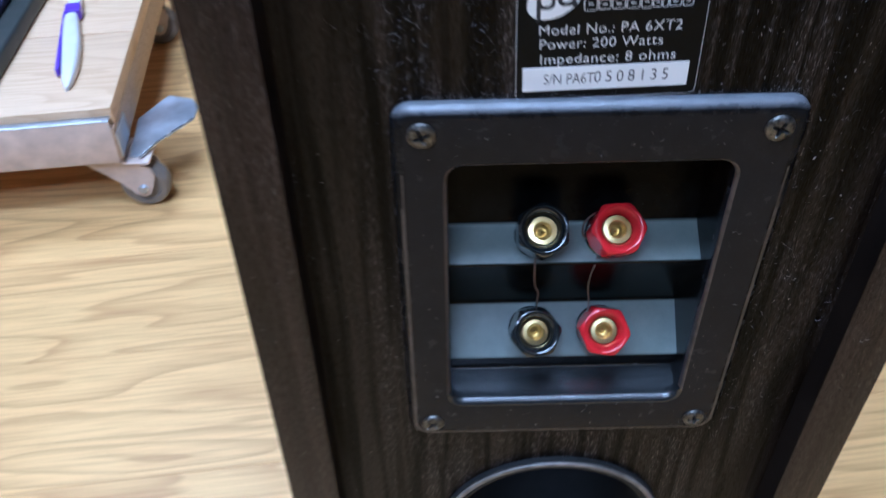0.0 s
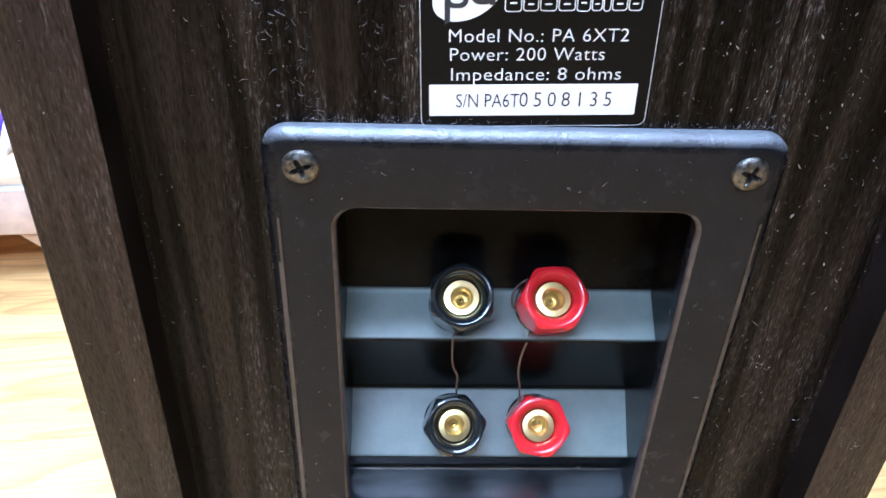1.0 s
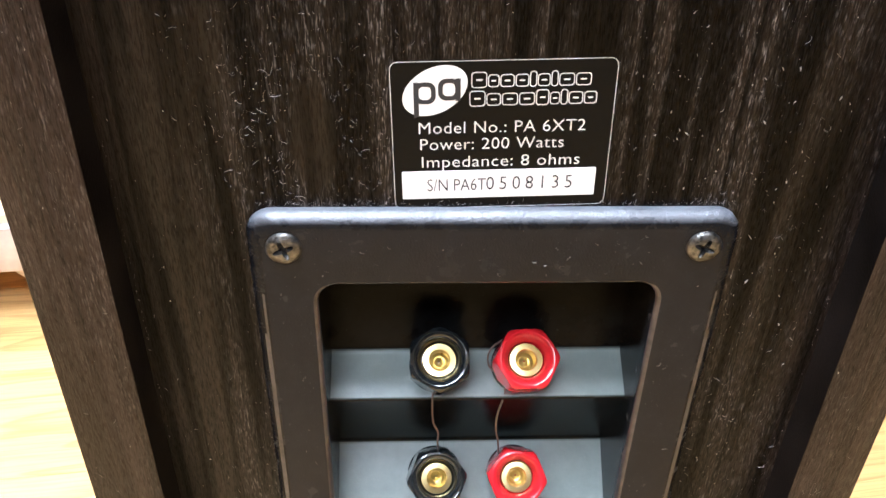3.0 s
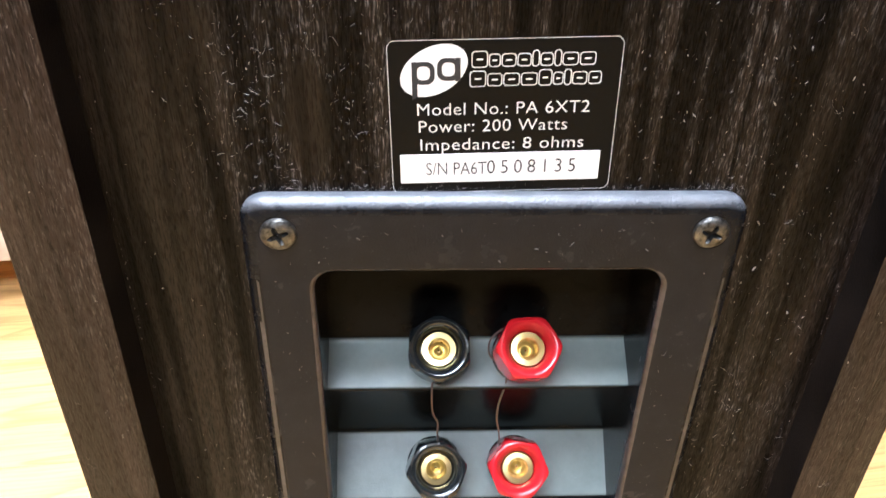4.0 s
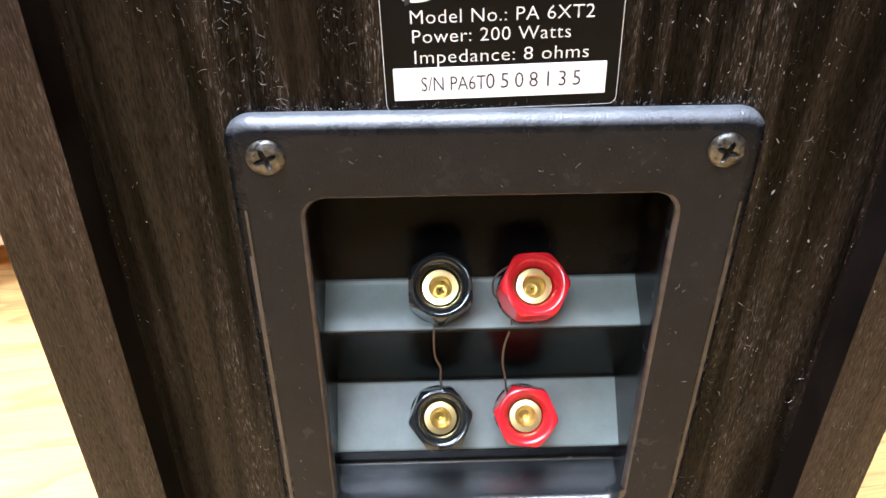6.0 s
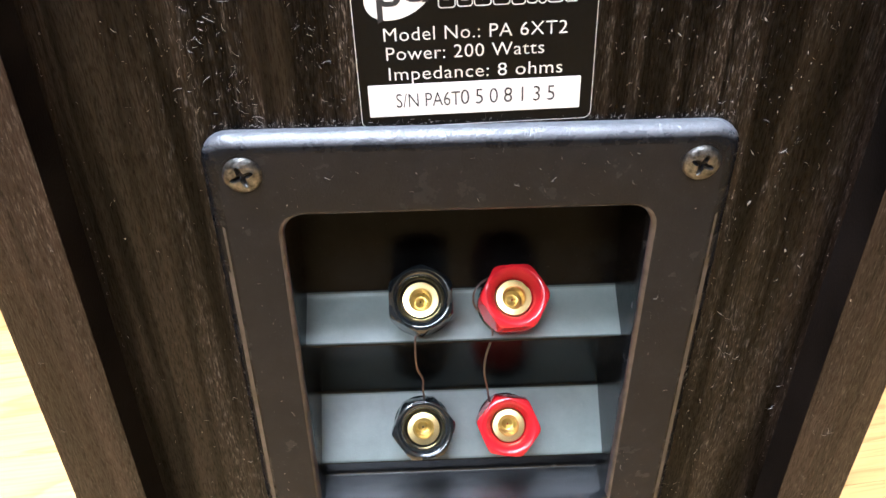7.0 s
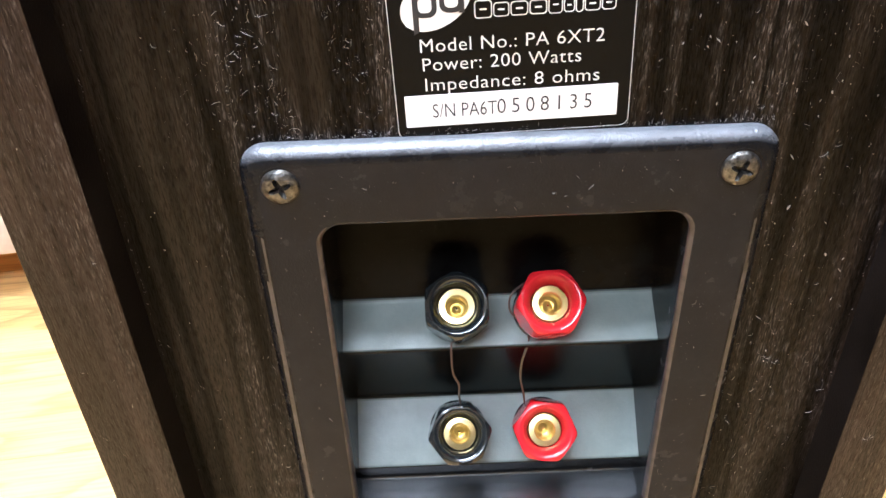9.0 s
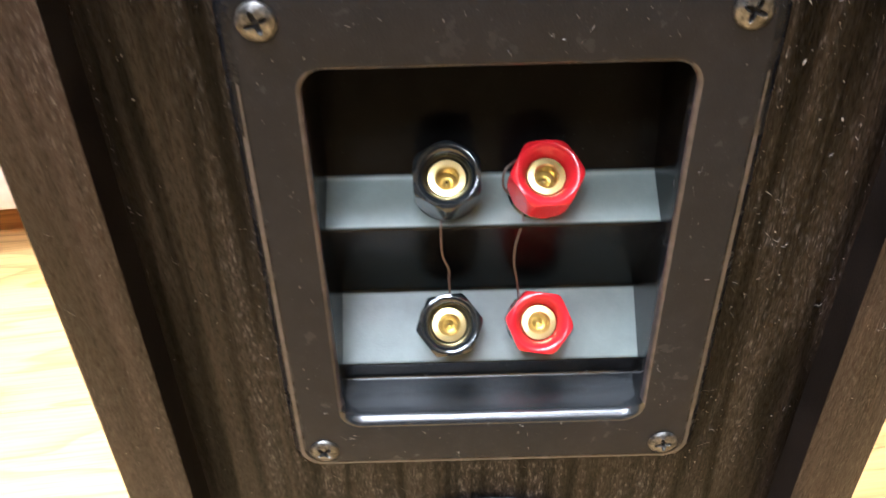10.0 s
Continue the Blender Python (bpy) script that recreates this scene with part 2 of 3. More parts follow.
DARKTOOL = plain("dark tool plastic", (0.035, 0.04, 0.035), 0.5)
NAVY = plain("navy cloth", (0.015, 0.015, 0.05), 0.8)
GLOW, gn, gl, gb = material("lamp diffuser")
gb.inputs["Emission Color"].default_value = (1.0, 0.965, 0.93, 1)
gb.inputs["Emission Strength"].default_value = 9.0
gb.inputs["Base Color"].default_value = (0.8, 0.8, 0.8, 1)


# ---- mesh helpers (all lengths in centimetres) ----
def part(name, bm, mat, parent=None, label="", smooth=35):
    me = bpy.data.meshes.new(name)
    bmesh.ops.recalc_face_normals(bm, faces=bm.faces)
    bm.transform(Matrix.Scale(0.01, 4))
    if smooth:
        limit = radians(smooth)
        for f in bm.faces:
            f.smooth = True
        for e in bm.edges:
            e.smooth = len(e.link_faces) == 2 and e.calc_face_angle(0) < limit
    bm.to_mesh(me)
    bm.free()
    me.materials.append(mat)
    ob = new(name, me)
    if parent is not None:
        ob.parent = parent
    if label:
        tagged(ob, label)
    return ob


def thing(name, at, label, category, group="", turn=0.0):
    ob = new(name)
    ob.empty_display_size = 0.02
    ob.matrix_world = pose(*(0.01 * v for v in at), 0, 0, turn)
    return tagged(ob, label, category, group)


def box(bm, x0, x1, y0, y1, z0, z1, bevel=0.0, segments=2):
    got = bmesh.ops.create_cube(bm, size=1)["verts"]
    bmesh.ops.scale(bm, vec=(x1 - x0, y1 - y0, z1 - z0), verts=got)
    bmesh.ops.translate(bm, vec=((x0 + x1) / 2, (y0 + y1) / 2, (z0 + z1) / 2), verts=got)
    if bevel:
        edges = {e for v in got for e in v.link_edges}
        bmesh.ops.bevel(bm, geom=list(edges), offset=bevel, segments=segments, affect="EDGES", profile=0.5)
    return bm


def boxed(*args, **kw):
    return box(bmesh.new(), *args, **kw)


def rounded(hw, hh, r, n=6):
    """Corner-rounded rectangle, points in the plane, anticlockwise."""
    pts = []
    for cx, cz, a0 in ((hw - r, hh - r, 0), (-hw + r, hh - r, 90), (-hw + r, -hh + r, 180), (hw - r, -hh + r, 270)):
        for i in range(n + 1):
            a = radians(a0 + 90 * i / n)
            pts.append((cx + r * math.cos(a), cz + r * math.sin(a)))
    return pts


def loft(bm, loops, close=True):
    rings = [[bm.verts.new(p) for p in loop] for loop in loops]
    for a, b in zip(rings, rings[1:]):
        k = len(a)
        for i in range(k if close else k - 1):
            bm.faces.new((a[i], a[(i + 1) % k], b[(i + 1) % k], b[i]))
    return rings


def spin(bm, profile, n=32, m=Matrix.Identity(4)):
    """A body of revolution about z from (radius, height) pairs."""
    loops = []
    for r, h in profile:
        loops.append([m @ Vector((r * math.cos(2 * math.pi * i / n), r * math.sin(2 * math.pi * i / n), h)) for i in range(n)])
    rings = loft(bm, loops)
    return rings


def tube(bm, pts, r, n=8):
    pts = [Vector(p) for p in pts]
    loops = []
    for i, p in enumerate(pts):
        d = (pts[min(i + 1, len(pts) - 1)] - pts[max(i - 1, 0)]).normalized()
        u = d.cross(Vector((0.31, 0.87, 0.2))).normalized()
        v = d.cross(u)
        loops.append([p + r * (math.cos(2 * math.pi * k / n) * u + math.sin(2 * math.pi * k / n) * v) for k in range(n)])
    rings = loft(bm, loops)
    bm.faces.new(rings[0][::-1])
    bm.faces.new(rings[-1])
    return bm


def smooth_line(pts, n=6):
    pts = [Vector(p) for p in pts]
    ext = [2 * pts[0] - pts[1], *pts, 2 * pts[-1] - pts[-2]]
    out = []
    for i in range(1, len(ext) - 2):
        a, b, c, d = ext[i - 1:i + 3]
        for k in range(n):
            t = k / n
            out.append(0.5 * ((2 * b) + (c - a) * t + (2 * a - 5 * b + 4 * c - d) * t * t + (3 * b - 3 * c + d - a) * t ** 3))
    return [*out, pts[-1]]


def flat_shape(pts, m, bm=None, inner=None):
    """A flat polygon, or the band between two outlines of as many points."""
    bm = bm or bmesh.new()
    a = [bm.verts.new(m @ Vector((x, y, 0))) for x, y in pts]
    if inner is None:
        bm.faces.new(a)
    else:
        b = [bm.verts.new(m @ Vector((x, y, 0))) for x, y in inner]
        k = len(a)
        for i in range(k):
            bm.faces.new((a[i], a[(i + 1) % k], b[(i + 1) % k], b[i]))
    return bm


def lettering(name, words, width, height, m, mat, parent, spacing=1.0):
    """Raised print: the built-in font, scaled so that the line is that wide and its capitals that high."""
    cu = bpy.data.curves.new(name, "FONT")
    cu.body, cu.size, cu.resolution_u, cu.space_character = words, 1.0, 3, spacing
    cu.offset = -0.007
    tmp = bpy.data.objects.new(name, cu)
    scene.collection.objects.link(tmp)
    bpy.context.view_layer.update()
    me = bpy.data.meshes.new_from_object(tmp.evaluated_get(bpy.context.evaluated_depsgraph_get()))
    bpy.data.objects.remove(tmp)
    co = np.array([v.co for v in me.vertices])
    x0, x1 = co[:, 0].min(), co[:, 0].max()
    sx, sy = width / (x1 - x0), height / 0.69
    for v in me.vertices:
        v.co = 0.01 * (m @ Vector(((v.co.x - x0) * sx, v.co.y * sy, 0)))
    me.materials.clear()
    me.materials.append(mat)
    ob = new(name, me)
    ob.parent = parent
    return ob


# ---- room ----
PLANK_W, PLANK_L = 13.0, 121.0
X0, X1, Y0, Y1, HIGH = -210.0, 230.0, -340.4, 240.0, 240.0


def setting(name, bm, mat, label, category=""):
    ob = part(name, bm, mat, None, "", 0)
    ob.matrix_world = ROOM
    return tagged(ob, label, category, "", "structure")


floor = setting("floor", boxed(X0 - 12, X1 + 12, Y0 - 12, Y1 + 12, -8, -0.85), DARK_MATT, "dark underlay beneath light oak laminate planks", "floor")
setting("ceiling", boxed(X0 - 12, X1 + 12, Y0 - 12, Y1 + 12, HIGH, HIGH + 12), PAINT, "plain white painted ceiling", "ceiling")
for side, dims in (("north", (X0 - 12, X1 + 12, Y1, Y1 + 12)), ("south", (X0 - 12, X1 + 12, Y0 - 12, Y0)),
                   ("west", (X0 - 12, X0, Y0, Y1)), ("east", (X1, X1 + 12, Y0, Y1))):
    setting("wall_" + side, boxed(*dims, -0.85, HIGH), WALLPAINT, "plain grey-brown painted wall", "wall")


def ceiling_light(x, y):
    base = thing("ceiling_light", (0, 0, 0), "white rectangular ceiling light panel, switched on", "lamp", "ceiling lights")
    base.matrix_world = ROOM @ pose(x, y, 2.40)
    bm = bmesh.new()
    box(bm, -62, -57, -32, 32, -4, 0, 0.3)
    box(bm, 57, 62, -32, 32, -4, 0, 0.3)
    box(bm, -57, 57, -32, -27, -4, 0, 0.3)
    box(bm, -57, 57, 27, 32, -4, 0, 0.3)
    part("frame", bm, PAINT, base)
    part("diffuser", boxed(-57, 57, -27, 27, -2.6, -1.6), GLOW, base)


for lx, ly, lw in LAMPS:
    ceiling_light(lx, ly)


# ---- tower loudspeaker ----
CX = 0.96
TALL, DEEP = 92.0, 27.0
speaker = thing("tower_speaker", (CX, 0, 0), "tall black woodgrain tower loudspeaker with dusty back on oak floor", "loudspeaker")
HALF, LIP, EDGE = 8.5, 0.9, 1.5
for s in (-1, 1):
    a, b = sorted((s * HALF, s * (HALF - EDGE)))
    bm = boxed(a, b, -LIP, DEEP, 0, TALL, 0.06)
    for f in bm.faces:
        f.normal_update()
        f.material_index = int(f.normal.x * s < -0.9)
    part("side_panel", bm, SIDE_VINYL, speaker).data.materials.append(STEP_SHADE)
IN = HALF - EDGE - 0.003
part("top_panel", boxed(-IN, IN, -LIP, DEEP, TALL - 1.8, TALL, 0.05), VINYL, speaker)
part("bottom_panel", boxed(-IN, IN, -LIP, DEEP, 0, 1.8, 0.05), VINYL, speaker)
part("front_baffle", boxed(-IN, IN, DEEP - 1.8, DEEP - 0.05, 1.803, TALL - 1.803, 0.05), VINYL, speaker)

# back panel with a square opening for the terminal cup and a round one for the port
PORT_Z, PORT_R = 28.55, 3.45
CUP_Z, CUP_HW, CUP_HH = 39.85, 3.9, 4.9
bm = bmesh.new()
xs, zs = (-IN, -CUP_HW, CUP_HW, IN), (1.803, PORT_Z - 3.9, PORT_Z + 3.9, CUP_Z - CUP_HH, CUP_Z + CUP_HH, TALL - 1.803)
for i in range(3):
    for j in range(5):
        if i == 1 and j in (1, 3):
            continue
        bm.faces.new([bm.verts.new(p) for p in ((xs[i], 0, zs[j]), (xs[i + 1], 0, zs[j]), (xs[i + 1], 0, zs[j + 1]), (xs[i], 0, zs[j + 1]))])
ring = [Vector((PORT_R * math.cos(math.pi * k / 24), 0, PORT_Z + PORT_R * math.sin(math.pi * k / 24))) for k in range(48)]
square = []
for k in range(48):
    c, s = math.cos(math.pi * k / 24), math.sin(math.pi * k / 24)
    f = 3.9 / max(abs(c), abs(s))
    square.append(Vector((f * c, 0, PORT_Z + f * s)))
loft(bm, [square, ring, [p + Vector((0, 1.8, 0)) for p in ring]])
bmesh.ops.remove_doubles(bm, verts=bm.verts, dist=0.001)
part("back_panel", bm, VINYL, speaker)

# bass port: flared lip and a deep tube
bm = bmesh.new()
prof = [(3.74, 0.0), (3.74, 0.16), (3.64, 0.24), (3.44, 0.25), (3.3, 0.16), (3.16, -0.25), (3.08, -1.0), (3.05, -12.0), (0.02, -12.0)]
spin(bm, prof, 48, Matrix.Translation((0, -0.01, PORT_Z)) @ Matrix.Rotation(radians(90), 4, "X"))
part("port_tube", bm, DARK_MATT, speaker, "round black plastic bass port with a flared lip")

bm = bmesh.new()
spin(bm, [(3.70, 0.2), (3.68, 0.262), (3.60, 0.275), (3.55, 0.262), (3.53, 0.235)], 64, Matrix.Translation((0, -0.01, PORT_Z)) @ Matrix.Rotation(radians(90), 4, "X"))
part("port_rim", bm, PORT_EDGE, speaker, "pale rim of the bass port")

# ---- terminal cup ----
PZ, PHW, PHH = 39.815, 4.64, 5.865
OX, OZ, OHW, OHH = -0.06, 39.84, 3.31, 4.26
bm = bmesh.new()


def plate_loop(hw, hh, r, y, ox=0.0, oz=PZ):
    pts = rounded(hw, hh, r, 8)
    low, high = -hh + r, hh - r
    down = [(-hw, high + (low - high) * k / 10) for k in range(1, 10)]
    up = [(hw, low + (high - low) * k / 10) for k in range(1, 10)]
    return [Vector((ox + x, y, oz + z)) for x, z in (*pts[:18], *down, *pts[18:], *up)]


loops = [plate_loop(PHW, PHH, 0.52, -0.004), plate_loop(PHW, PHH, 0.52, -0.06)]
for k in range(1, 11):
    a = radians(9 * k)
    loops.append(plate_loop(PHW - 0.30 * (1 - math.cos(a)), PHH - 0.30 * (1 - math.cos(a)), 0.5, -0.06 - 0.28 * math.sin(a)))
for k in range(7):
    a = radians(15 * k)
    off = 0.13 * (1 - math.sin(a))
    loops.append(plate_loop(OHW + off, OHH + off, 0.40 + off, -0.34 + 0.13 * (1 - math.cos(a)), OX, OZ))
    for v in loops[-1]:
        if v.z < OZ:
            v.z -= off
            v.y = -0.34 + 0.26 * (1 - math.cos(a))
loops.append(plate_loop(OHW, OHH, 0.40, 0.05, OX, OZ))
loops.append(plate_loop(OHW + 0.012, OHH + 0.012, 0.003, 0.055, OX, OZ))
loft(bm, loops)
rows_per = len(loops[0])
bm.faces.ensure_lookup_table()
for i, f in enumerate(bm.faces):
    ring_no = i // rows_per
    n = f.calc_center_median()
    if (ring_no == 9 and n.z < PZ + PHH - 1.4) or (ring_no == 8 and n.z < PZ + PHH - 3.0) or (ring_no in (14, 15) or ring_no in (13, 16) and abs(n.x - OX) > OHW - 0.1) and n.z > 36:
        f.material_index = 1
    elif ring_no > 12 and n.z < 36:
        f.material_index = 2
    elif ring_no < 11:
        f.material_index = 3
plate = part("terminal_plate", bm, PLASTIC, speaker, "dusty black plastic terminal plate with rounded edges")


def fillet(pts, r, n=4):
    out = [pts[0]]
    for a, b, c in zip(pts, pts[1:], pts[2:]):
        a, b, c = Vector(a), Vector(b), Vector(c)
        u, v = (a - b).normalized(), (c - b).normalized()
        d = min(r, 0.45 * (a - b).length, 0.45 * (c - b).length)
        p, q = b + u * d, b + v * d
        for k in range(n + 1):
            t = k / n
            out.append(tuple((1 - t) ** 2 * p + 2 * t * (1 - t) * b + t * t * q))
    return [*out, pts[-1]]


plate.data.materials.append(PALE_EDGE)
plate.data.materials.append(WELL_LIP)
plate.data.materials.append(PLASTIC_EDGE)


# stepped inside of the cup: (depth, height)
STEPS = [(0.055, 44.11), (2.0, 43.9), (1.40, 40.95), (0.43, 40.34), (1.70, 37.70), (0.46, 36.53), (0.64, 36.38), (0.80, 35.80), (0.06, 35.61), (-0.05, 35.592)]
prof = fillet(STEPS, 0.09)
bm = bmesh.new()
xa, xb = OX - OHW - 0.012, OX + OHW + 0.012
left = [bm.verts.new((xa, y, z)) for y, z in prof]
right = [bm.verts.new((xb, y, z)) for y, z in prof]
for i in range(len(prof) - 1):
    bm.faces.new((left[i], left[i + 1], right[i + 1], right[i]))
for side, x in ((left, xa), (right, xb)):
    bm.faces.new(side)
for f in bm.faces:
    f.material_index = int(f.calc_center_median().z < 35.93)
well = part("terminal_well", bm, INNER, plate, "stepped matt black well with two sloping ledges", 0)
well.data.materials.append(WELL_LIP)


def screw(x, z, turn):
    m = Matrix.Translation((x, -0.33, z)) @ Matrix.Rotation(radians(90), 4, "X") @ Matrix.Rotation(radians(turn), 4, "Z")
    bm = bmesh.new()
    # Dark ring laid on the plate, painting the shade round the head.
    spin(bm, [(0.385, 0.014), (0.385, -0.01), (0.3, -0.01), (0.3, 0.014)], 32, m)
    part("screw_recess", bm, DARK_MATT, plate)
    bm = bmesh.new()
    n = 32
    loops = []
    for r, h in ((0.335, 0.0), (0.33, 0.045), (0.29, 0.085), (0.21, 0.11)):
        loops.append([m @ Vector((r * math.cos(2 * math.pi * i / n), r * math.sin(2 * math.pi * i / n), h)) for i in range(n)])
    cross, low = [], []
    for i in range(n):
        a = 2 * math.pi * i / n
        k = abs(math.cos(2 * a))
        r = 0.08 + 0.135 * k ** 2.5
        cross.append(m @ Vector((r * math.cos(a), r * math.sin(a), 0.118)))
        low.append(m @ Vector((0.6 * r * math.cos(a), 0.6 * r * math.sin(a), -0.02)))
    rings = loft(bm, [*loops, cross, low])
    bm.faces.new(rings[-1])
    part("screw", bm, SCREW, plate, "worn cross-head screw", 40)


for sx, sz, st in ((-3.93, 45.0, 22), (3.94, 45.0, 68), (-3.92, 34.64, 40), (3.9, 34.64, 10)):
    screw(sx, sz, st)

# ---- binding posts ----
def binding_post(x, y, z, length, mat, turn, colour, lift, lean=0.0):
    """A screw-cap terminal whose open end is at (x, y, z), its axis leaning out and up from the ledge."""
    m = Matrix.Translation((x - CX, y, z)) @ Matrix.Rotation(radians(lean), 4, "Z") @ Matrix.Rotation(radians(90 - lift), 4, "X")
    bm = bmesh.new()
    spin(bm, [(0.02, -length - 0.1), (0.62, -length - 0.1), (0.66, -length - 0.05), (0.66, -length + 0.04), (0.62, -length + 0.09), (0.02, -length + 0.1)], 32, m)
    post = part("binding_post", bm, BLACKCAP, speaker, colour + " screw-cap binding post on a sloping ledge")
    bm = bmesh.new()
    n = 72

    def ring_at(round_r, h, six=True):
        out = []
        for i in range(n):
            a = 2 * math.pi * i / n
            b = (a - radians(turn)) % (math.pi / 3) - math.pi / 6
            rr = min(round_r, 0.64 / math.cos(b)) if six else round_r
            out.append(m @ Vector((rr * math.cos(a), rr * math.sin(a), h)))
        return out

    back = -length + 0.1
    loops = [ring_at(0.60, back), ring_at(0.64, back + 0.03), ring_at(0.665, back + 0.12), ring_at(0.70, back + 0.24), ring_at(0.712, back + 0.36),
             ring_at(0.725, back + 0.42), ring_at(0.725, -0.02), ring_at(0.712, 0.05), ring_at(0.71, 0.10), ring_at(0.68, 0.14), ring_at(0.64, 0.17),
             ring_at(0.59, 0.185, False), ring_at(0.545, 0.175, False), ring_at(0.50, 0.14, False), ring_at(0.46, 0.08, False), ring_at(0.415, 0.0, False), ring_at(0.395, -0.06, False), ring_at(0.385, -0.5, False)]
    rings = loft(bm, loops)
    bm.faces.new(rings[-1])
    part("cap", bm, mat, post, colour + " hexagonal plastic cap", 28)
    bm = bmesh.new()
    spin(bm, [(0.375, -0.5), (0.375, -0.11), (0.36, -0.08), (0.245, -0.07), (0.215, -0.10), (0.20, -0.40), (0.12, -0.46), (0.07, -0.40), (0.02, -0.38)], 32, m)
    part("socket", bm, BRASS, post, "gold plated banana socket", 40)


binding_post(0.0, 0.42, 41.53, 1.0, BLACKCAP, 30, "black", 49)
binding_post(1.9, 0.40, 41.53, 1.0, REDCAP, 0, "red", 49, 3)
binding_post(-0.01, 0.17, 37.98, 1.05, BLACKCAP, 6, "black", 41, 2)
binding_post(1.9, 0.17, 37.98, 1.05, REDCAP, 53, "red", 41, -2)


def jumper(pts, r=0.022):
    bm = tube(bmesh.new(), smooth_line([(x - CX, y, z) for x, y, z in pts]), r)
    part("jumper_wire", bm, WIRE, plate, "thin bent copper jumper wire")


jumper([(-0.1, 0.85, 40.75), (-0.14, 0.42, 40.3), (-0.12, 0.36, 39.7), (0.0, 0.42, 39.3), (0.0, 0.5, 38.9), (0.03, 0.7, 38.3), (0.03, 1.0, 37.6)])
jumper([(1.75, 1.3, 41.55), (1.2, 1.0, 41.35), (1.12, 0.85, 41.0), (1.35, 0.72, 40.75), (1.5, 0.55, 40.45), (1.36, 0.42, 39.9), (1.34, 0.42, 39.4), (1.42, 0.5, 38.9), (1.5, 0.8, 38.2), (1.55, 1.0, 37.7)])

# ---- rating label ----
LAB = Matrix.Translation((0.03, -0.012, 47.12)) @ Matrix.Rotation(radians(-1.6), 4, "Y") @ Matrix.Rotation(radians(90), 4, "X")


def lab(x, z, lift=0.004):
    """A place on the label: across, up from its middle, and above its face."""
    return LAB @ Matrix.Translation((x, z, lift))


bm = bmesh.new()
loft(bm, [[LAB @ Vector((x, z, h)) for x, z in rounded(w, t, 0.14)] for w, t, h in ((1.93, 1.43, -0.012), (1.93, 1.43, -0.004), (1.915, 1.415, 0.0))])
bm.faces.new([bm.verts.new(LAB @ Vector((x, z, 0))) for x, z in rounded(1.915, 1.415, 0.14)])
label = part("rating_label", bm, LABEL, speaker, "black foil rating label printed in white")
part("border", flat_shape(rounded(1.93, 1.43, 0.14), lab(0, 0, 0.002), None, rounded(1.921, 1.421, 0.132)), WHITE, label)
ell = [(0.60 * math.cos(2 * math.pi * k / 40), 0.405 * math.sin(2 * math.pi * k / 40)) for k in range(40)]
tilt = Matrix.Rotation(radians(30), 4, "Z")
part("emblem", flat_shape(ell, lab(-1.17, 0.90) @ tilt), WHITE, label, "white tilted oval emblem")
bm = bmesh.new()
ringo, ringi = rounded(0.185, 0.20, 0.14), rounded(0.105, 0.12, 0.08)
flat_shape(ringo, lab(-1.34, 0.86, 0.008), bm, ringi)
flat_shape([(-0.045, -0.47), (0.045, -0.42), (0.045, 0.2), (-0.045, 0.2)], lab(-1.49, 0.86, 0.0095), bm)
flat_shape(ringo, lab(-0.93, 0.92, 0.008), bm, ringi)
flat_shape([(-0.045, -0.21), (0.045, -0.21), (0.045, 0.2), (-0.045, 0.2)], lab(-0.775, 0.92, 0.0095), bm)
part("emblem_figure", bm, INK, label)
bm = bmesh.new()
for widths, x0, x1, zc in (((1.1, 0.8, 1.0, 0.95, 0.5, 0.9, 0.5, 1.1, 1.1), -0.56, 1.5, 1.06), ((1.1, 1.0, 1.1, 1.1, 0.9, 0.7, 0.5, 1.0, 0.9), -0.59, 1.62, 0.72)):
    unit, across = (x1 - x0) / sum(widths), x0
    for k, wide in enumerate(widths):
        hw, mid_x = unit * wide * 0.47, across + unit * wide * 0.5
        across += unit * wide
        tall, up = (0.145, 0.02) if k in (0, 4, 6) else (0.115, 0.0)
        flat_shape(rounded(hw, tall, 0.06), lab(mid_x, zc + up), bm, rounded(hw - 0.016, tall - 0.016, 0.046))
        if wide > 0.6:
            flat_shape(rounded(0.4 * hw, 0.014, 0.01), lab(mid_x, zc + up), bm)
tagged(part("maker_mark", bm, WHITE, label, "two rows of white outlined blocks"), kind="stuff")
lettering("print_line", "Model No.: PA 6XT2", 2.92, 0.222, lab(-1.46, 0.095), WHITE, label, 1.06)
lettering("print_line", "Power: 200 Watts", 2.54, 0.222, lab(-1.44, -0.225), WHITE, label, 1.06)
lettering("print_line", "Impedance: 8 ohms", 2.83, 0.222, lab(-1.42, -0.575), WHITE, label, 1.06)
bm = bmesh.new()
loft(bm, [[lab(-0.03, -0.935, h) @ Vector((x, z, 0)) for x, z in rounded(w, t, 0.02, 2)] for w, t, h in ((1.755, 0.285, 0.0), (1.755, 0.285, 0.010), (1.75, 0.28, 0.012))])
bm.faces.new([bm.verts.new(lab(-0.03, -0.935, 0.012) @ Vector((x, z, 0))) for x, z in rounded(1.75, 0.28, 0.02, 2)])
part("serial_sticker", bm, PAPER, label, "white serial number sticker")
lettering("print_line", "S/N PA6T", 1.06, 0.25, lab(-1.33, -1.06, 0.018), INK, label)
lettering("print_line", "0508135", 1.56, 0.27, lab(-0.26, -1.055, 0.018), INK, label, 1.45)

# ---- dust on the back ----
rng = random.Random(4)


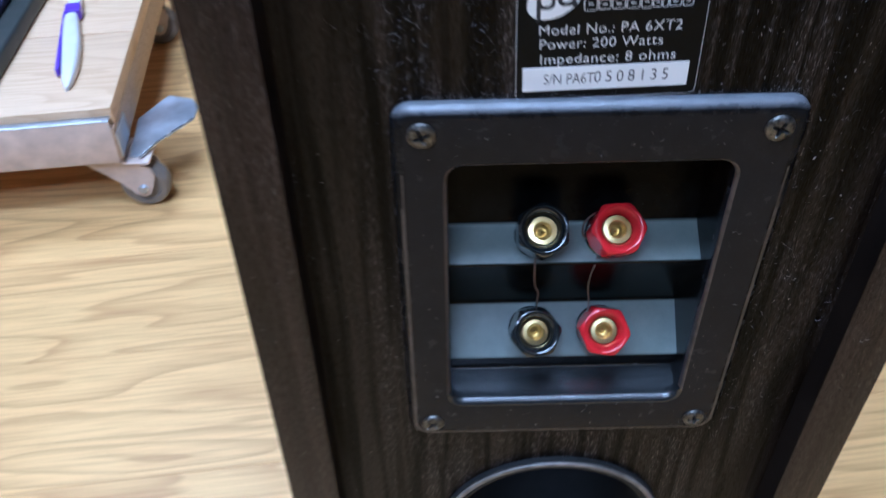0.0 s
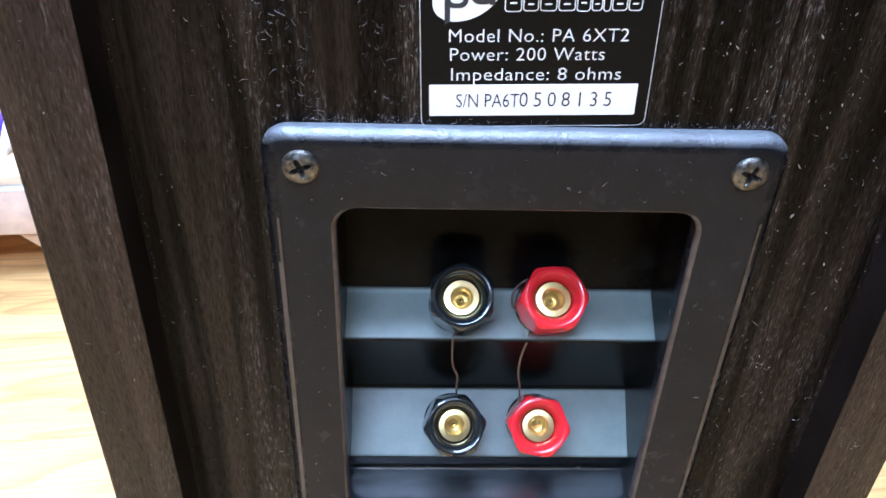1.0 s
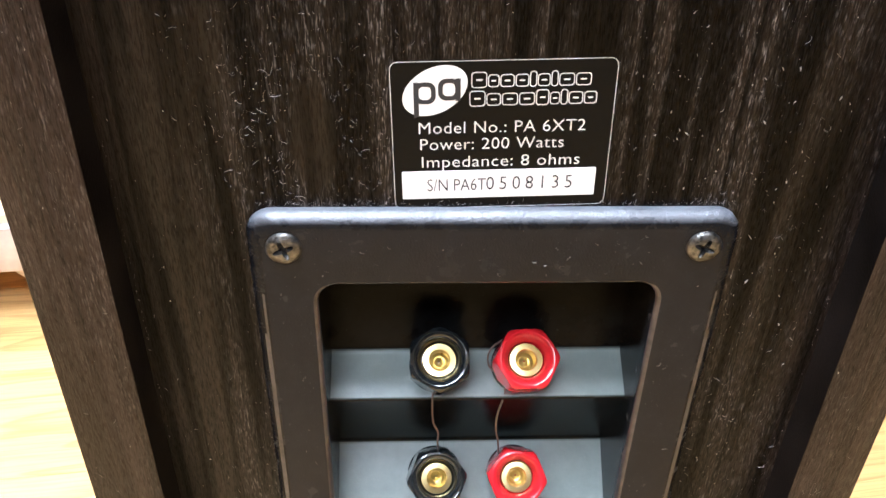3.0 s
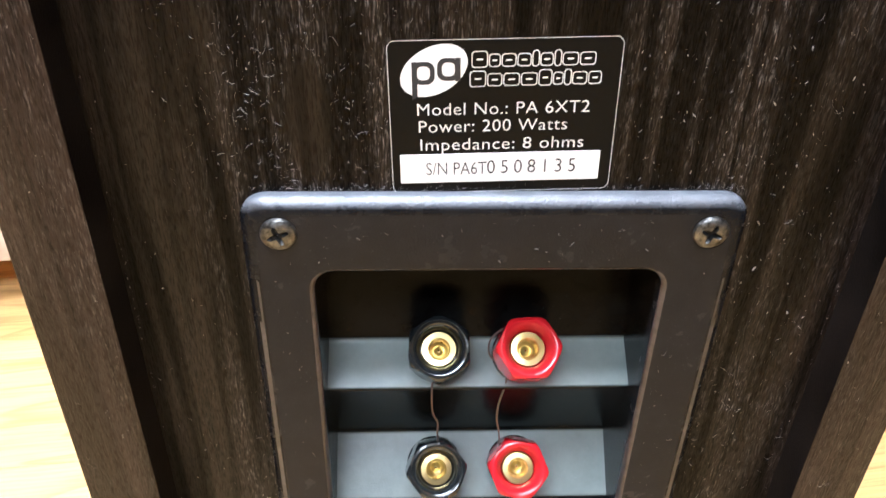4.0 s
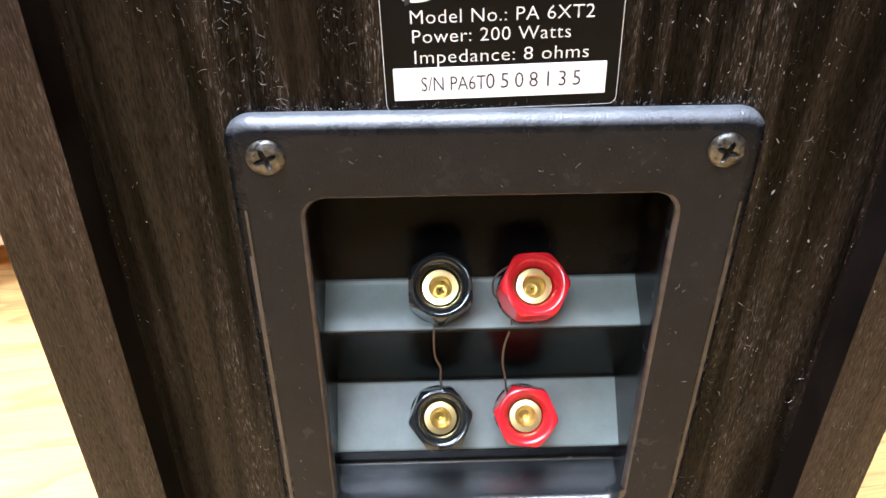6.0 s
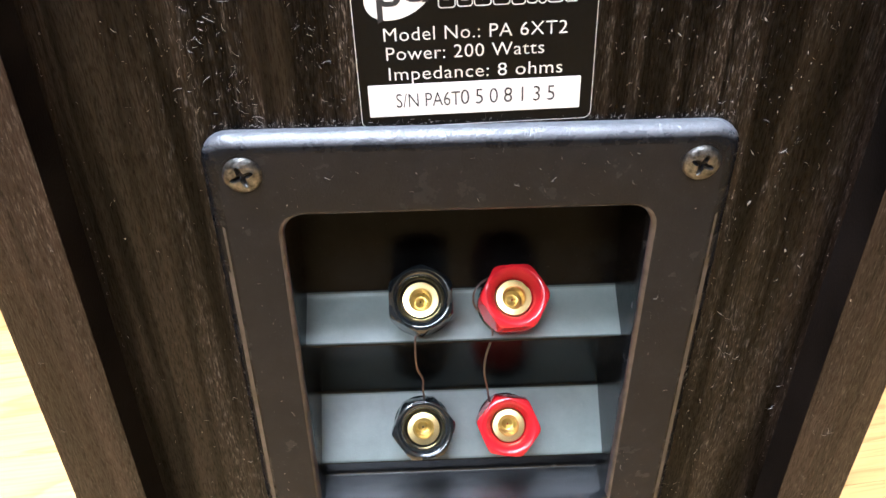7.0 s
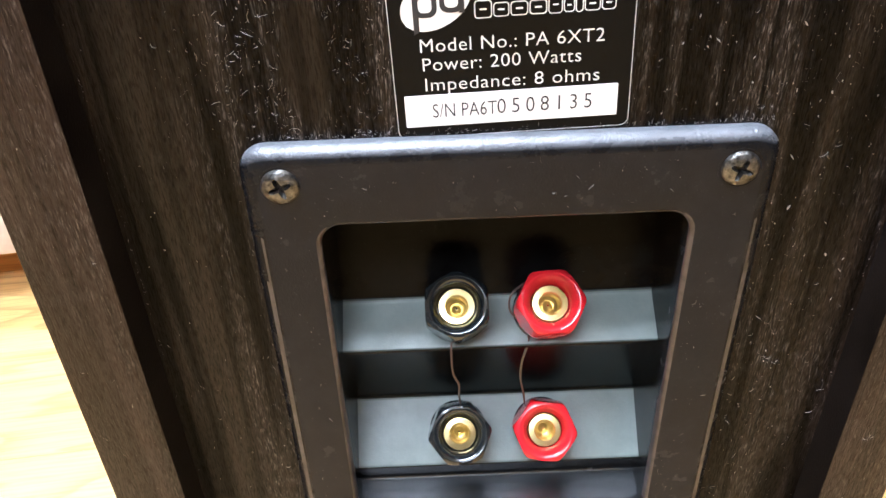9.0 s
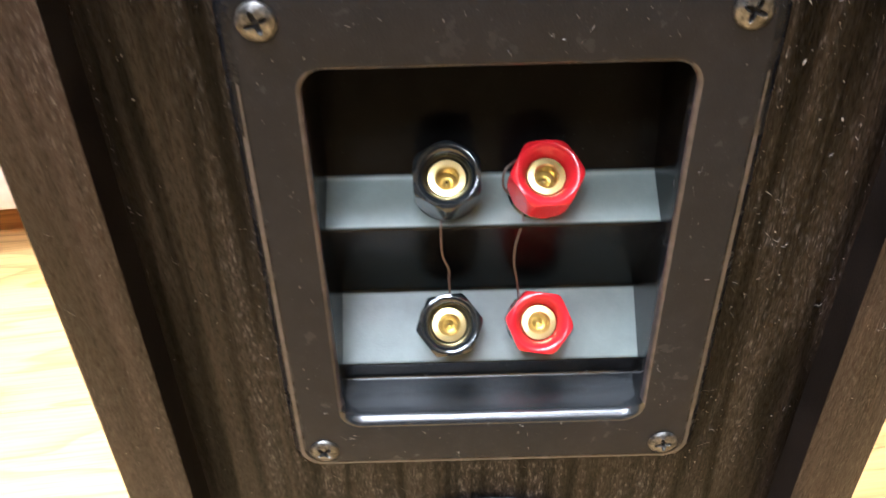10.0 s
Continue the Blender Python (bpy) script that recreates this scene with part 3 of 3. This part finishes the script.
def lint(spots, name, label_text, flat_y):
    bm = bmesh.new()
    for x, z, size, fibre in spots:
        y = flat_y - 0.006
        if fibre:
            a, bend = rng.uniform(0, math.pi * 2), rng.uniform(-1.7, 1.7)
            w = rng.uniform(0.0006, 0.0016)
            px, pz, prev = x, z, None
            for k in range(5):
                nx, nz = -math.sin(a) * w, math.cos(a) * w
                lift = 0.02 * math.sin(k * 0.8)
                pair = (bm.verts.new((px + nx, y - lift, pz + nz)), bm.verts.new((px - nx, y - lift - 0.006, pz - nz)))
                if prev:
                    bm.faces.new((prev[0], prev[1], pair[1], pair[0]))
                prev = pair
                px, pz, a = px + size / 4 * math.cos(a), pz + size / 4 * math.sin(a), a + bend / 4
        else:
            k, a0, lean = rng.choice((4, 5)), rng.uniform(0, 6), rng.gauss(0, 0.5)
            wide, tall = size * rng.uniform(0.35, 0.9), size * rng.uniform(0.6, 2.2)
            top = bm.verts.new((x, y - wide * 0.7, z))
            base = []
            for i in range(k):
                a, r = a0 + 2 * math.pi * i / k, rng.uniform(0.4, 1.4)
                u, v = wide * r * math.cos(a), tall * r * math.sin(a)
                base.append(bm.verts.new((x + u + lean * v, y, z + v)))
            for i in range(k):
                bm.faces.new((base[i], base[(i + 1) % k], top))
    ob = part(name, bm, LINT, None, "", 0)
    ob.matrix_world = pose(CX * 0.01, 0, 0)
    return tagged(ob, label_text, "dust", "", "stuff")


def size():
    return 0.004 + 0.014 * rng.random() ** 4


def clear_of_plate(x, z):
    return not (abs(x) < PHW + 0.03 and abs(z - PZ) < PHH + 0.03) and not (abs(x) < 1.93 and abs(z - 47.12) < 1.5) and math.hypot(x, z - PORT_Z) > 3.8 and math.hypot((x + 3.27) / 0.42, (z - 47.05) / 1.25) > 1


spots = []
while len(spots) < 420:
    x, z = rng.uniform(-6.9, 6.9), rng.uniform(29, 51)
    if clear_of_plate(x, z):
        spots.append((x, z, size(), False))
while len(spots) < 560:
    x, z = rng.gauss(-3.6, 1.0), rng.gauss(47.2, 1.2)
    if clear_of_plate(x, z):
        spots.append((x, z, size(), False))
while len(spots) < 1000:
    x, z = (rng.gauss(-3.2, 1.1), rng.gauss(46.9, 1.2)) if rng.random() < 0.6 else (rng.uniform(-6.9, 6.9), rng.uniform(33, 50))
    if clear_of_plate(x, z):
        spots.append((x, z, 0.02 + 0.11 * rng.random() ** 3, True))
while len(spots) < 1420:
    x, z = (rng.gauss(5.3, 0.8), rng.uniform(33, 48)) if rng.random() < 0.7 else (rng.uniform(2.0, 5.5), rng.uniform(45.8, 50))
    if clear_of_plate(x, z):
        spots.append((x, z, 0.006 + 0.02 * rng.random() ** 4, False))
while len(spots) < 1520:
    x, z = (rng.gauss(-3.9, 0.7), rng.gauss(47.4, 1.0)) if rng.random() < 0.6 else (rng.uniform(4.4, 6.8), rng.uniform(34, 49))
    if clear_of_plate(x, z):
        spots.append((x, z, rng.uniform(0.09, 0.22), True))
for k in range(420):
    x = rng.uniform(-4.4, 4.5)
    spots.append((x, 45.70 + abs(rng.gauss(0, 0.04)), rng.uniform(0.03, 0.10), True) if k % 2 else (x, 45.70 + abs(rng.gauss(0, 0.05)), size(), False))
# flakes along the joint with the side panel, and along the plate's sides
spots += [(-6.93 + 0.03 * rng.random(), rng.gauss(43.5, 2.6), size() * 1.1, False) for k in range(70)]
spots += [(6.93 - 0.03 * rng.random(), rng.uniform(33, 49), size(), False) for k in range(50)]
spots += [(s * (PHW + 0.04 + abs(rng.gauss(0, 0.12))), rng.uniform(37, 45.6), size() * 0.9, False) for s in (-1, 1) for k in range(60)]
lint(spots, "dust", "pale dust specks and lint clinging to the black back panel", 0.0)
spots = []
while len(spots) < 190:
    x, z = rng.uniform(-4.1, 4.1), rng.uniform(34.3, 45.3)
    if abs(x - OX) > OHW + 0.2 or abs(z - OZ) > OHH + 0.2:
        if z < 44.1 and rng.random() < 0.45:
            continue
        spots.append((x, z, rng.uniform(0.06, 0.14), True) if rng.random() < 0.3 else (x, z, size() * 0.9, False))
spots += [(OX + OHW + 0.2 + abs(rng.gauss(0, 0.12)), rng.uniform(36, 42), size() * 0.9, False) for k in range(55)]
spots += [(rng.gauss(s * 3.2 + OX, 0.12), 35.15 - abs(rng.gauss(0, 0.08)), size(), False) for s in (-1, 1) for k in range(14)]
lint(spots, "dust", "pale dust specks on the plastic terminal plate", -0.34)

spots = [(s * rng.uniform(7.05, 8.45), rng.uniform(33, 50), size(), False) for s in (-1, 1) for k in range(70)]
spots += [(s * rng.uniform(7.05, 8.4), rng.uniform(34, 50), rng.uniform(0.03, 0.12), True) for s in (-1, 1) for k in range(22)]
spots += [(7.35 + 0.12 * k, 38.55 + 0.02 * k, 0.14, True) for k in range(4)]
lint(spots, "dust", "pale dust specks on the edges of the side panels", -LIP)

# ---- dolly on the floor ----
dolly = thing("dolly", (-33.8, 52.8, 0), "low wooden dolly with pale deck, steel edge and casters", "dolly", "", 6.4)
WIDE, LONG = 62.0, 48.0
for k in range(3):
    y0 = 1.0 + k * (LONG - 1) / 3
    part("deck_board", boxed(-WIDE, 0, y0, y0 + (LONG - 1) / 3 - 0.15, 10.2, 12.0, 0.12), DECKWOOD, dolly)
part("side_rail", boxed(-3.8, -0.05, 0.2, LONG, 6.5, 10.19, 0.2), RAILWOOD, dolly)
part("side_rail", boxed(-WIDE + 0.05, -WIDE + 3.8, 0.2, LONG, 6.5, 10.19, 0.2), RAILWOOD, dolly)
bm = bmesh.new()
box(bm, -WIDE, -0.3, 0.0, 0.18, 6.4, 11.0, 0.05)
part("front_channel", bm, BEIGE, dolly, "beige steel channel")
part("channel_lip", boxed(-WIDE, -0.3, 0.0, 0.95, 11.01, 11.16, 0.05), STEEL, dolly, "bright bare steel lip")


part("corner_plate", boxed(-0.04, 0.12, 0.15, 4.2, 6.9, 9.6, 0.04), STEEL, dolly, "small steel corner plate")


def caster(x, y, turn):
    """A trailing swivel caster: top plate, tapered fork, wheel and a broad pedal."""
    m = Matrix.Translation((x, y, 0)) @ Matrix.Rotation(radians(turn), 4, "Z")
    bm = bmesh.new()
    box(bm, -5.0, -0.75, -1.9, 2.4, 6.05, 6.35, 0.08)
    spin(bm, [(0.05, 6.05), (1.7, 6.05), (1.8, 5.8), (1.5, 5.5), (0.05, 5.5)], 24, Matrix.Translation((-2.2, 0.2, 0)))
    for y0 in (-1.3, 1.06):
        outline = [(-4.6, 5.6), (0.3, 5.6), (1.5, 5.0), (1.75, 3.9), (1.3, 2.6), (0.9, 1.8), (0.2, 1.5), (-0.6, 1.9), (-1.8, 3.3)]
        rings = loft(bm, [[Vector((px, yy, pz)) for px, pz in outline] for yy in (y0, y0 + 0.24)])
        bm.faces.new(rings[0])
        bm.faces.new(rings[1])
    box(bm, -3.9, 0.2, -1.3, 1.3, 5.35, 5.6, 0.05)
    box(bm, -2.6, 1.7, -1.6, 1.8, 5.61, 5.98, 0.14)
    bm.transform(m)
    fork = part("caster", bm, BEIGE, dolly, "swivel caster in a dull steel fork")
    bm = bmesh.new()
    axle = m @ Matrix.Translation((0.3, 0, 2.52)) @ Matrix.Rotation(radians(90), 4, "X")
    spin(bm, [(0.4, -0.75), (1.55, -0.75), (1.7, -0.95), (2.2, -0.95), (2.45, -0.7), (2.5, 0.0), (2.45, 0.7), (2.2, 0.95), (1.7, 0.95), (1.55, 0.75), (0.4, 0.75)], 36, axle)
    part("wheel", bm, RUBBER, fork, "grey rubber wheel", 40)
    bm = bmesh.new()
    spin(bm, [(0.01, -1.62), (0.35, -1.6), (0.5, -1.45), (0.5, 1.45), (0.35, 1.6), (0.01, 1.62)], 20, axle)
    part("axle_bolt", bm, STEEL, fork, "bright axle bolt")


caster(0.7, 1.9, -6)
caster(-WIDE + 3, 3.0, 40)
caster(-2.2, LONG - 11, 10)
caster(-WIDE + 3, LONG - 6, 70)
# pedal plate of the front caster
outline = [(0.3, 1.2), (0.2, 8.0), (3.0, 12.0), (5.7, 10.6), (6.5, 8.8), (6.2, 6.8), (2.8, 3.2), (1.4, 1.0)]
bm = bmesh.new()
rings = loft(bm, [[Vector((px, py, pz + 0.06 * px)) for px, py in outline] for pz in (6.0, 6.25)])
bm.faces.new(rings[0])
bm.faces.new(rings[1])
bmesh.ops.bevel(bm, geom=list(bm.edges), offset=0.05, segments=1, affect="EDGES")
part("pedal", bm, STEEL, dolly, "bluish steel brake pedal plate")
bm = tube(bmesh.new(), smooth_line([(1.3, 0.8, 6.25), (2.8, 3.0, 6.36), (4.6, 4.9, 6.46), (6.2, 6.6, 6.55)]), 0.17)
part("pedal_flange", bm, BRIGHT, dolly, "bright bent edge of the brake pedal")

# ---- things on the dolly ----
pen = thing("marker_pen", (-38.9, 56.9, 12.02), "white plastic pen with purple edges lying on the dolly", "pen", "", 14)
bm = bmesh.new()
loops = []
for y, w, h in ((0, 0.15, 0.25), (1.0, 0.5, 0.5), (3.4, 0.75, 0.65), (8, 0.9, 0.75), (13.2, 0.8, 0.7), (15, 0.6, 0.6)):
    loops.append([Vector((x + 0.25 * math.sin(y * 0.3), y, 0.02 + h + z * h / 0.8)) for x, z in rounded(w, 0.78, min(w, 0.78) * 0.6, 3)])
r = loft(bm, loops)
bm.faces.new(r[0][::-1])
bm.faces.new(r[-1])
part("barrel", bm, WHITEPLASTIC, pen)
part("clip", boxed(-1.2, -0.78, 3.0, 16, 0.1, 1.0, 0.15), PURPLE, pen, "purple edge strip")
part("cap", boxed(-0.95, 0.75, 15.05, 17.2, 0.1, 1.4, 0.25), PURPLE, pen, "purple cap")
part("tail", boxed(-0.7, 0.6, 17.25, 20, 0.1, 1.2, 0.25), WHITEPLASTIC, pen)
tool = thing("tool_case", (-48.4, 55, 12.02), "dark tool case lying on the dolly deck", "case", "", 4)
part("body", boxed(-12, 2.4, 2, 30, 0, 2.0, 0.4, segments=3), DARKTOOL, tool)
part("cover", boxed(-11, 0.2, 11, 29, 2.01, 3.2, 0.4, segments=3), NAVY, tool, "navy blue cover")

# ---- floor planks ----
plank_meshes = {}
row = 0
y = Y0
while y < Y1 - 0.01:
    deep = min(PLANK_W, Y1 - y)
    x = X0 - 30 - 8 * (row % 3)
    row += 1
    while x < X1:
        xa, xb = max(x, X0), min(x + PLANK_L, X1)
        key = (round(xb - xa, 2), round(deep, 2))
        if key not in plank_meshes:
            ob = part("plank", boxed(0.015, key[0] - 0.015, 0.015, key[1] - 0.015, -0.8, 0.0, 0.03, segments=1), FLOORWOOD, floor, "", 0)
            plank_meshes[key] = ob.data
        else:
            ob = new("plank", plank_meshes[key])
            ob.parent = floor
        ob.matrix_local = pose(xa * 0.01, y * 0.01, 0)
        x += PLANK_L
    y += PLANK_W
